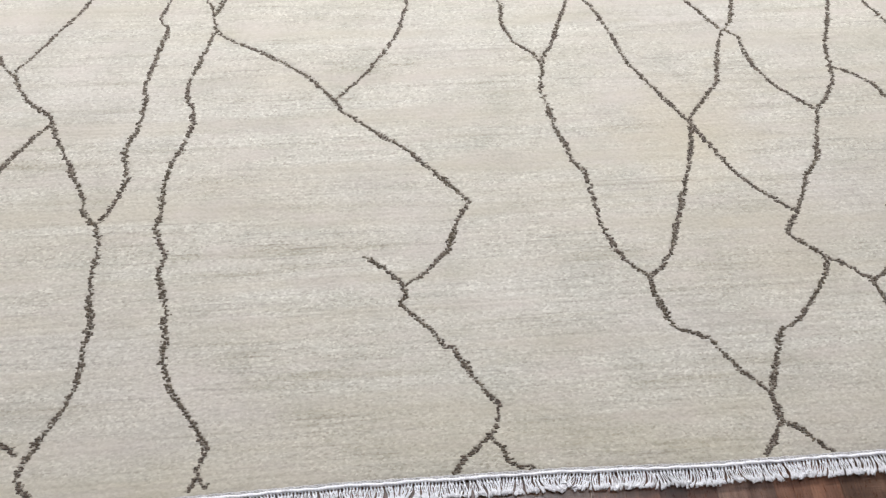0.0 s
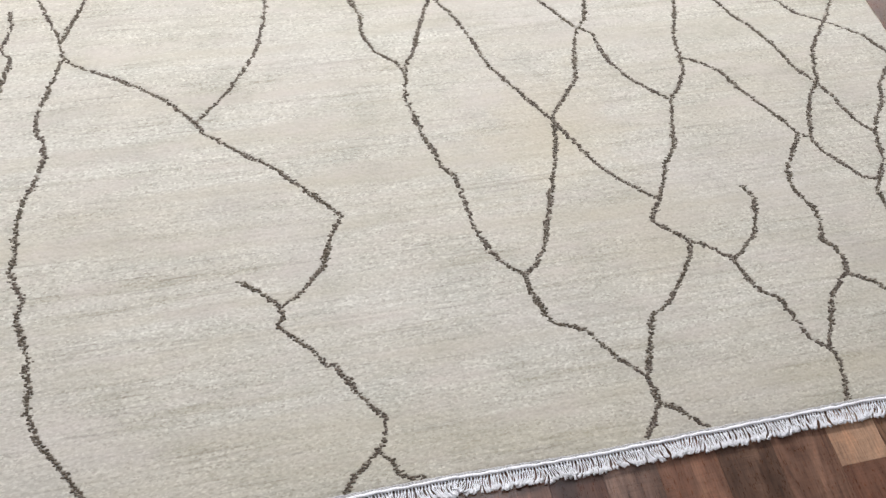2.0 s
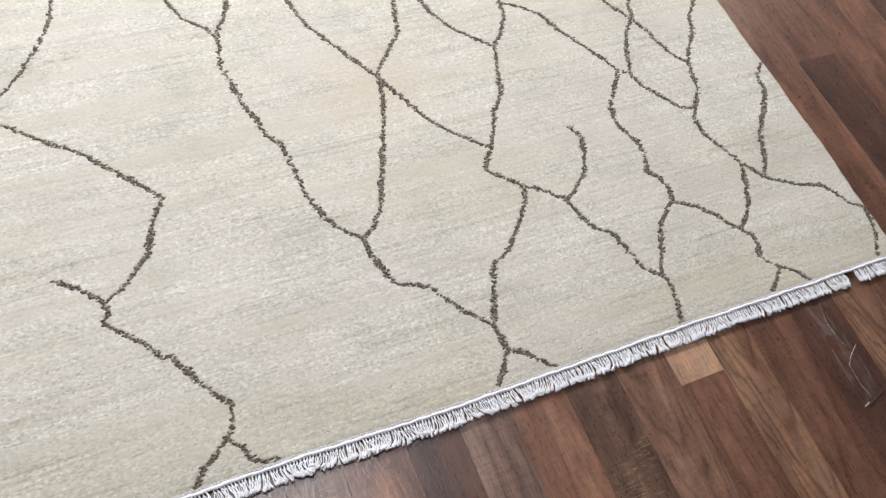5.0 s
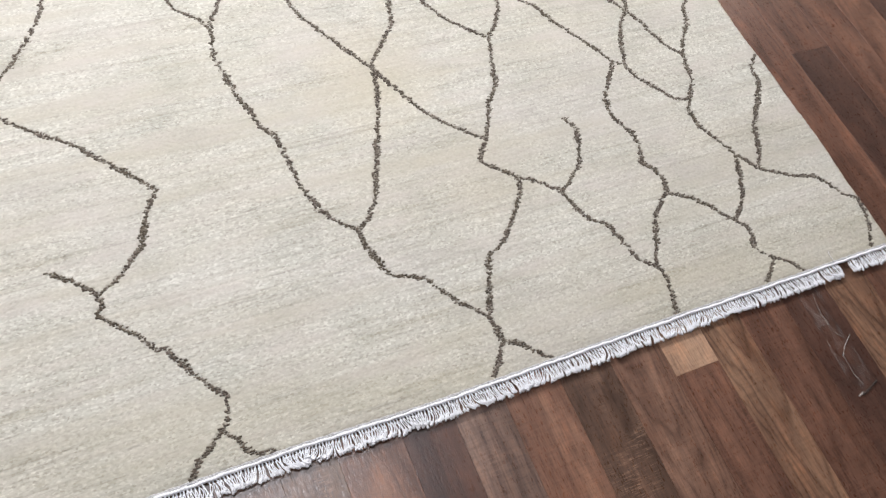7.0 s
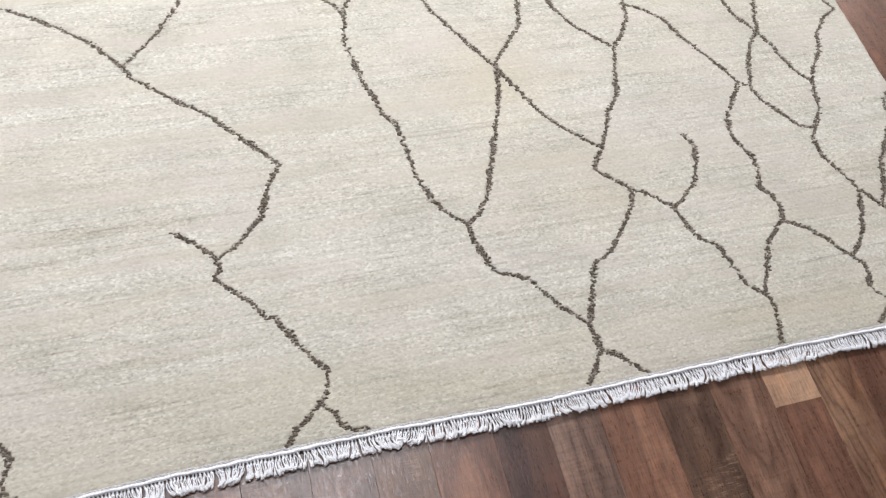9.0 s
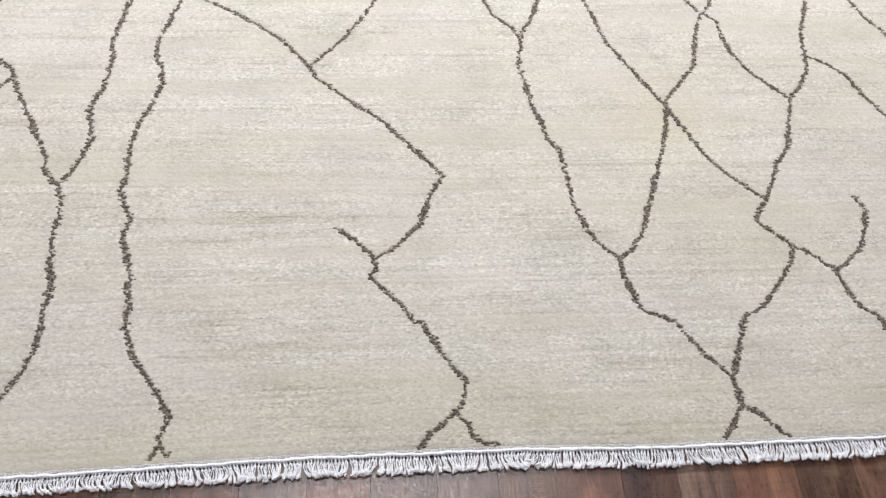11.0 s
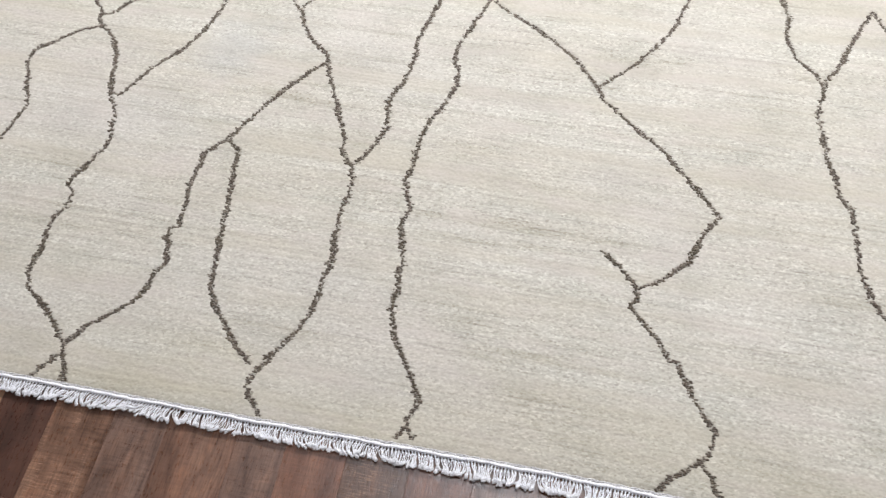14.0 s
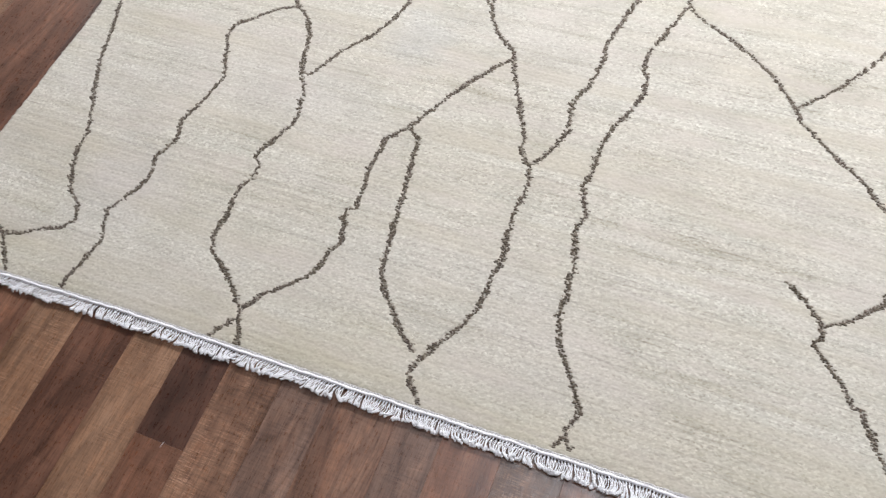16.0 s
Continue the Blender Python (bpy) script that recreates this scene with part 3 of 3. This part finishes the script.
def pile():
    """The cut pile: one dome a knot near the fringed end, plainer further up."""
    xs = np.linspace(RUG_L, RUG_L + COLS * KNOT_X, 2 * COLS + 1)
    dense = 270
    near = np.arange(0, 2 * dense + 1) * KNOT_Y / 2
    middle = np.arange(dense + 1, ROWS_K + 1) * KNOT_Y
    ys = np.concatenate([near, middle, np.linspace(middle[-1], RUG_LENGTH, 70)[1:]])
    knot_row = np.concatenate([np.arange(2 * dense + 1) // 2, np.arange(dense, ROWS_K), np.full(69, ROWS_K - 1)])
    gx, gy = np.meshgrid(xs, ys, indexing="ij")
    nx, ny = gx.shape
    ii, jj = np.meshgrid(np.arange(nx), np.arange(ny), indexing="ij")
    kk = np.broadcast_to(knot_row[None, :], (nx, ny))
    z = np.full((nx, ny), PILE)
    knot = rng.normal(0, 0.00022, (nx // 2 + 1, ROWS_K + 1))
    z += knot[ii // 2, kk]
    z -= np.where(ii % 2 == 0, 0.0003, 0) + np.where((jj % 2 == 0) & (jj <= 2 * dense), 0.0006, 0)
    rows = rng.normal(0, 1, ny + 60)
    rows = np.convolve(rows, np.hanning(7) / 3.5, "same")[:ny]
    z += 0.0003 * rows[None, :]
    z += swell(gx, gy)
    far = jj >= 2 * dense + len(middle)
    z -= np.where(taken[np.clip(ii // 2, 0, COLS - 1), np.clip(kk, 0, ROWS_K - 1)] & ~far, 0.0022, 0)
    z = np.where(far, PILE, z) - 0.0032 * np.exp(-gy / 0.007)
    gx = gx + np.where(far, 0, rng.normal(0, 0.0004, (nx, ny)))
    gy = gy + np.where(far, 0, rng.normal(0, 0.0002, (nx, ny)))
    gy = gy + hem(gx) * np.clip(1 - gy / 0.5, 0, 1)
    gx = gx + side_shift(gx, gy) + 0.0011 * rows[None, :] * np.sign(gx) * np.clip(np.abs(gx) - 1.43, 0, 0.03) / 0.03
    edge = np.minimum(np.minimum(ii, nx - 1 - ii), np.minimum(jj, ny - 1 - jj))
    z = np.where(edge == 0, 0.002, np.where(edge == 1, z - 0.0014, np.where(edge == 2, z - 0.0005, z)))
    index = (ii * ny + jj)
    faces = np.stack([index[:-1, :-1], index[1:, :-1], index[1:, 1:], index[:-1, 1:]], -1).reshape(-1, 4)
    ob = new("woven_field", fast_mesh("woven_field", np.stack([gx, gy, z], -1).reshape(-1, 3), faces, CREAM))
    ob.parent = rug
    tagged(ob, "cream wool pile with faint bands")


pile()


def backing():
    bm = bmesh.new()
    xs = np.linspace(RUG_L + 0.002, RUG_R - 0.002, 160)
    south = [(float(x), float(hem(x)) + 0.002) for x in xs]
    lower = [bm.verts.new((x, y, 0.0004)) for x, y in south]
    far = [bm.verts.new((float(x), RUG_LENGTH - 0.002, 0.0004)) for x in xs]
    upper = [bm.verts.new((x, y, 0.0045)) for x, y in south]
    farup = [bm.verts.new((float(x), RUG_LENGTH - 0.002, 0.0045)) for x in xs]
    for i in range(len(xs) - 1):
        bm.faces.new((lower[i], lower[i + 1], far[i + 1], far[i]))
        bm.faces.new((upper[i], upper[i + 1], farup[i + 1], farup[i]))
        bm.faces.new((lower[i], lower[i + 1], upper[i + 1], upper[i]))
    part("backing", bm, LINEN, rug)


def selvedge(x, way):
    """The overcast cord along a long side."""
    bm = bmesh.new()
    points = [Vector((x + way * (-0.003 + float(bulge(y))), y, 0.005 + 0.0006 * math.sin(y * 900))) for y in np.linspace(float(hem(x)), RUG_LENGTH, 700)]
    tube(bm, points, [0.0035] * len(points), 6)
    part("selvedge", bm, LINEN, rug, "cream overcast side cord", True)


backing()
selvedge(RUG_L, -1)
selvedge(RUG_R, 1)


# ---- the fringe ----
def weft_band():
    """A row of grey overcast thread between the pile and the fringe, each stitch a small bead."""
    bm = bmesh.new()
    for row, shift in ((0.0004, 0.0), (0.0024, 1.5)):
        xs = np.arange(RUG_L + 0.002, RUG_R - 0.002, 0.0013)
        points = [Vector((float(x), float(hem(x)) + row + 0.0004 * math.sin(i * 0.37 + shift), 0.0106 + 0.0004 * math.sin(i * 0.21))) for i, x in enumerate(xs)]
        tube(bm, points, [0.0013 + 0.0003 * math.sin(i * math.pi / 2 + shift) for i in range(len(points))], 6)
    part("weft_band", bm, GREY_THREAD, rug, "thin grey stitched thread along the end", True)


PITCH = 0.0052


def heading():
    """The white chain stitch that holds the fringe: a flat braid with a bead for every tassel."""
    bm = bmesh.new()
    xs = np.arange(RUG_L + 0.001, RUG_R - 0.001, PITCH / 4)
    section = ((0.0002, 0.006), (-0.0004, 0.0116), (-0.0026, 0.0124), (-0.0050, 0.0118), (-0.0058, 0.0090), (-0.0030, 0.004))
    rings = []
    for i, x in enumerate(xs):
        wide = 0.92 + 0.08 * math.sin(i * math.pi / 2) + 0.22 * noise.noise(Vector((float(x) * 14, 2.0, 0)))
        wander = 0.0006 * math.sin(x * 60) + 0.0004 * math.sin(x * 211)
        rings.append([bm.verts.new((float(x), float(hem(x)) + wander + dy * wide, z + 0.0005 * math.sin(i * math.pi / 2))) for dy, z in section])
    for a, b in zip(rings, rings[1:]):
        for k in range(6):
            bm.faces.new((a[k], b[k], b[(k + 1) % 6], a[(k + 1) % 6]))
    bm.faces.new(rings[0])
    bm.faces.new(rings[-1][::-1])
    return part("fringe", bm, COTTON, rug, "white cotton fringe with a stitched heading", True)


def tassel_mesh(seed):
    """A narrow stitched neck that parts into a few twisted cotton strands, wavy, whose fluffy blunt ends run together."""
    r = random.Random(seed)
    bm = bmesh.new()
    neck = 0.0028
    tube(bm, [Vector((0, 0.0016, 0.0006)), Vector((0, -0.5 * neck, 0.0006)), Vector((0, -neck, 0.0002)), Vector((0, -neck - 0.0020, -0.0004))], [0.0017, 0.0013, 0.0013, 0.0014], 6)
    lean, bow = r.uniform(-0.08, 0.08), (seed / 19.5 - 1.0) * 0.95
    full = r.uniform(0.0195, 0.0220)
    count = 3
    for k in range(count):
        side = (k - (count - 1) / 2) * PITCH / count + r.uniform(-0.0004, 0.0004)
        own, own_bow, phase = lean + r.uniform(-0.12, 0.12), bow + r.uniform(-0.30, 0.30), r.uniform(0, 6.28)
        long = full * r.uniform(0.84, 1.04)
        height = r.uniform(-0.0006, 0.0010)
        points, radii = [], []
        for i in range(8):
            s = i / 7
            ang = own + own_bow * (s - 0.5)
            x = side * min(1, 0.42 + 2.4 * s) * (1.0 + 0.12 * s) + math.sin(ang) * long * s + 0.0006 * math.sin(7 * s + phase)
            points.append(Vector((x, -neck - math.cos(ang) * long * s, height * min(1, 4 * s) + 0.0012 * math.sin(s * 3.1) - 0.0006 * s * s)))
            radii.append((0.00064, 0.00064, 0.00064, 0.00066, 0.00074, 0.00090, 0.00105, 0.00085)[i])
        tube(bm, points, radii, 6)
        for f in range(7):
            end = points[-1] + Vector((r.uniform(-0.0030, 0.0030), r.uniform(-0.0024, 0.0012), r.uniform(-0.0014, 0.0006)))
            tube(bm, [points[5] + Vector((r.uniform(-0.0006, 0.0006), 0, 0)), (points[6] + end) / 2 + Vector((r.uniform(-0.0010, 0.0010), 0, 0.0003)), end], [0.00045, 0.00090, 0.00030], 3)
        for f in range(2):
            puff = bmesh.ops.create_icosphere(bm, subdivisions=1, radius=1.0)["verts"]
            size = Vector((r.uniform(0.0013, 0.0019), r.uniform(0.0018, 0.0028), r.uniform(0.0010, 0.0016)))
            at = points[6 if f else -1] + Vector((r.uniform(-0.0012, 0.0012), r.uniform(-0.0004, 0.0010), -0.0002))
            for v in puff:
                v.co = at + Vector(c * d * r.uniform(0.8, 1.2) for c, d in zip(v.co, size))
    for v in bm.verts:
        v.co.z *= 0.5
    return mesh_of("tassel", bm, COTTON, True)


weft_band()
fringe = heading()
TASSELS = [tassel_mesh(k) for k in range(40)]
GAPS = ((1.328, 0.0098), (-0.665, 0.004), (0.098, 0.004))
rest_v, rest_f, base = [], [], 0
for n, x in enumerate(np.arange(RUG_L + 0.004, RUG_R - 0.003, PITCH)):
    x = float(x + rng.normal(0, 0.0003))
    if any(abs(x - g) < w for g, w in GAPS):
        continue
    sway = 30 * noise.noise(Vector((x * 6.0, 3.3, 0))) + 24 * noise.noise(Vector((x * 21.0, 8.1, 0))) + float(rng.normal(0, 5)) - 20 * min(1, max(0, (-0.45 - x) / 0.3))
    place = pose(x, float(hem(x)) - 0.0052, 0.0086 + float(rng.uniform(-0.0014, 0.0014)), 0, 0, sway) @ Matrix.Diagonal((1, float(rng.uniform(1.03, 1.16)) - 0.14 * min(1, max(0, (-0.1 - x) / 0.3)), 1, 1))
    curl = 19.5 + 34 * noise.noise(Vector((x * 27.0, 1.7, 4.0))) + float(rng.normal(0, 4))
    me = TASSELS[int(min(39, max(0, curl)))]
    if -0.76 < x < 0.76:
        ob = new("tassel", me)
        ob.parent = fringe
        ob.matrix_basis = place
    else:
        rest_v += [place @ v.co for v in me.vertices]
        rest_f += [[base + i for i in p.vertices] for p in me.polygons]
        base += len(me.vertices)
rest = bpy.data.meshes.new("fringe_end")
rest.from_pydata(rest_v, [], rest_f)
rest.materials.append(COTTON)
rest.polygons.foreach_set("use_smooth", [True] * len(rest.polygons))
ends = tagged(new("fringe_end", rest), "white cotton tassels towards the corners", kind="stuff")
ends.parent = fringe


# ---- boards of the floor, laid along y: left edge, kind, and for some the joint and the board beyond it (towards the room's south) ----
BOARDS = [(-1.92, "tan"), (-1.82, "red"), (-1.715, "red"), (-1.613, "dark", 0.465, "red"), (-1.5, "red"), (-1.392, "rust"), (-1.288, "honey"), (-1.183, "red"),
          (-1.07, "honey"), (-0.971, "dark", -0.193, "rust"), (-0.878, "mottled"), (-0.776, "grey"), (-0.685, "brown"), (-0.568, "grey"), (-0.488, "rust"), (-0.39, "smoke"),
          (-0.29, "red"), (-0.19, "grey"), (-0.09, "rust"), (0.005, "smoke"), (0.105, "grey"), (0.2, "smoke"), (0.29, "rust"), (0.395, "dark"), (0.485, "grey"),
          (0.575, "rust"), (0.681, "smoke"), (0.78, "brown"), (0.883, "sand", -0.099, "red"), (0.974, "arched", -0.80, "red"), (1.061, "red"), (1.163, "dark"), (1.267, "arched", -0.84, "rust"),
          (1.367, "red"), (1.466, "red"), (1.567, "red", 0.485, "dark"), (1.68, "red"), (1.79, "rust"), (1.89, "dark"), (1.99, "red"), (2.09, "")]


def board(x0, x1, y0, y1, kind):
    bm = bmesh.new()
    cx, cy = (x0 + x1) / 2, (y0 + y1) / 2
    box(bm, x0 + 0.0001 - cx, x1 - 0.0001 - cx, y0 + 0.0001 - cy, y1 - 0.0001 - cy, -0.008, 0.0, 0.00025)
    ob = new("plank", mesh_of("plank", bm, WOODS[kind]))
    ob.location = (cx, cy, 0)
    ob.parent = floor


chance = random.Random(4)
order = [kind for kind in WOODS if kind not in ("sand", "arched", "brown")]
for (x0, kind, *joint), (x1, *_) in zip(BOARDS, BOARDS[1:]):
    y, other = joint or (-0.62 - 0.5 * chance.random(), chance.choice(order))
    lo, hi = y - 1.2, y + 1.9
    board(x0, x1, y, hi, kind)
    board(x0, x1, lo, y, other)
    board(x0, x1, ROOM_S - 0.1, lo, chance.choice(order))
    board(x0, x1, hi, ROOM_N + 0.1, chance.choice(order))
for start, stop, step in ((BOARDS[0][0], ROOM_W - 0.1, -0.1), (BOARDS[-1][0], ROOM_E + 0.1, 0.1)):
    x = start
    while (x > stop) if step < 0 else (x < stop):
        y = -0.9 + 1.2 * chance.random()
        for y0, y1 in ((ROOM_S - 0.1, y), (y, ROOM_N + 0.1)):
            board(min(x, x + step), max(x, x + step), y0, y1, chance.choice(order))
        x += step


# ---- a strip of clear tape left on the floor ----
def clear_tape():
    """Clear packing tape, wrinkled, stuck along a board, its torn end lifted."""
    m, t, p = material("clear_plastic_film")
    p.inputs["Base Color"].default_value = (0.9, 0.9, 0.9, 1)
    p.inputs["Roughness"].default_value = 0.18
    haze = noise_tex(t, coords(t, (60, 25, 60)), 1.0, 3.0)
    t.links.new(ramp(t, haze, [(0.45, (0.0, 0.0, 0.0)), (0.75, (0.08, 0.08, 0.08))]), p.inputs["Alpha"])
    bump(t, p, haze, 0.5, 0.002)
    # folds of the clear film, whitish because their glare is painted into the colour
    e, u, q = material("crumpled_film_glare")
    q.inputs["Base Color"].default_value = (0.80, 0.76, 0.72, 1)
    q.inputs["Roughness"].default_value = 0.25
    streaks = noise_tex(u, coords(u, (220, 120, 90)), 1.0, 3.0)
    u.links.new(ramp(u, streaks, [(0.40, (0.06, 0.06, 0.06)), (0.65, (0.42, 0.42, 0.42))]), q.inputs["Alpha"])
    thing = tagged(new("tape_strip"), "strip of wrinkled clear tape stuck to a dark floor board", "tape")
    bm = bmesh.new()
    grid = []
    for i in range(25):
        s = i / 24
        y = -0.030 - 0.200 * s
        row = []
        for k in range(8):
            w = k / 7
            x = 1.198 + 0.002 * s * s - 0.008 * s + 0.050 * w
            z = 0.0010 + 0.0006 * noise.noise(Vector((x * 90, y * 60, 2))) + 0.0008 * abs(noise.noise(Vector((x * 40, y * 25, 7))))
            row.append(bm.verts.new((x, y - 0.012 * (1 - w) * s, z)))
        grid.append(row)
    for a, b in zip(grid, grid[1:]):
        for k in range(7):
            bm.faces.new((a[k], a[k + 1], b[k + 1], b[k]))
    part("film", bm, m, thing, "clear wrinkled plastic film", True)

    def crease(points, r):
        bm = bmesh.new()
        way = [Vector((x, y, 0.0022)) for x, y in points]
        tube(bm, way, [r * (0.7 + 0.5 * ((i * 7) % 3) / 2) for i in range(len(way))], 5)
        part("crease", bm, e, thing, "fold in the film, its glare put into a whitish colour", True)

    crease(((1.233, -0.047), (1.226, -0.061), (1.221, -0.090), (1.223, -0.109), (1.226, -0.132), (1.236, -0.143)), 0.00045)
    crease(((1.251, -0.142), (1.228, -0.156), (1.211, -0.172)), 0.0010)
    crease(((1.211, -0.172), (1.210, -0.196), (1.208, -0.211), (1.213, -0.224), (1.212, -0.237)), 0.00065)
    crease(((1.199, -0.107), (1.222, -0.110)), 0.0004)
    crease(((1.198, -0.136), (1.197, -0.155)), 0.0004)
    crease(((1.190, -0.247), (1.196, -0.246), (1.203, -0.244)), 0.0019)
    bm = bmesh.new()
    strip = [(1.199, -0.247), (1.205, -0.247), (1.214, -0.244), (1.228, -0.240), (1.244, -0.235)]
    low = [bm.verts.new((x, y, 0.0012)) for x, y in strip]
    top = [bm.verts.new((x - 0.001, y - 0.002, 0.0050 - 0.0006 * i)) for i, (x, y) in enumerate(strip)]
    fold = [bm.verts.new((x + 0.001, y + 0.0035, 0.0040 - 0.0005 * i)) for i, (x, y) in enumerate(strip)]
    for a, b in ((low, top), (top, fold)):
        for k in range(4):
            bm.faces.new((a[k], a[k + 1], b[k + 1], b[k]))
    # clear film coloured dark: the shadow along the lifted edge is painted in
    g, v, o = material("shadowed_film_end")
    o.inputs["Base Color"].default_value = (0.13, 0.11, 0.10, 1)
    o.inputs["Roughness"].default_value = 0.3
    v.links.new(ramp(v, noise_tex(v, coords(v, (150, 120, 90)), 1.0, 3.0), [(0.35, (0.25, 0.25, 0.25)), (0.7, (0.6, 0.6, 0.6))]), o.inputs["Alpha"])
    part("torn_end", bm, g, thing, "lifted torn end of the film, its edge shadow put into the colour", True)


clear_tape()


def loose_thread():
    bm = bmesh.new()
    points = [Vector((1.311, 0.017, 0.0128)), Vector((1.307, 0.006, 0.0140)), Vector((1.309, -0.003, 0.0135)), Vector((1.316, -0.007, 0.0115)), Vector((1.322, -0.008, 0.0105))]
    tube(bm, points, [0.0004] * 5, 4)
    tagged(part("loose_thread", bm, COTTON, None, "", True), "thin white loose thread lying on the rug border", "thread")


loose_thread()


def lint():
    """A curled white fibre caught in the joint of two boards."""
    bm = bmesh.new()
    points = [Vector((-0.9175 + 0.0025 * s, -0.201 + 0.0105 * s, 0.0004 + 0.0010 * math.sin(3.1 * s))) for s in (0, 0.25, 0.5, 0.75, 1)]
    tube(bm, points, [0.0002, 0.0004, 0.00045, 0.0004, 0.0002], 5)
    tagged(part("lint", bm, COTTON, None, "", True), "tiny white fibre caught in a floor board joint", "lint")


lint()
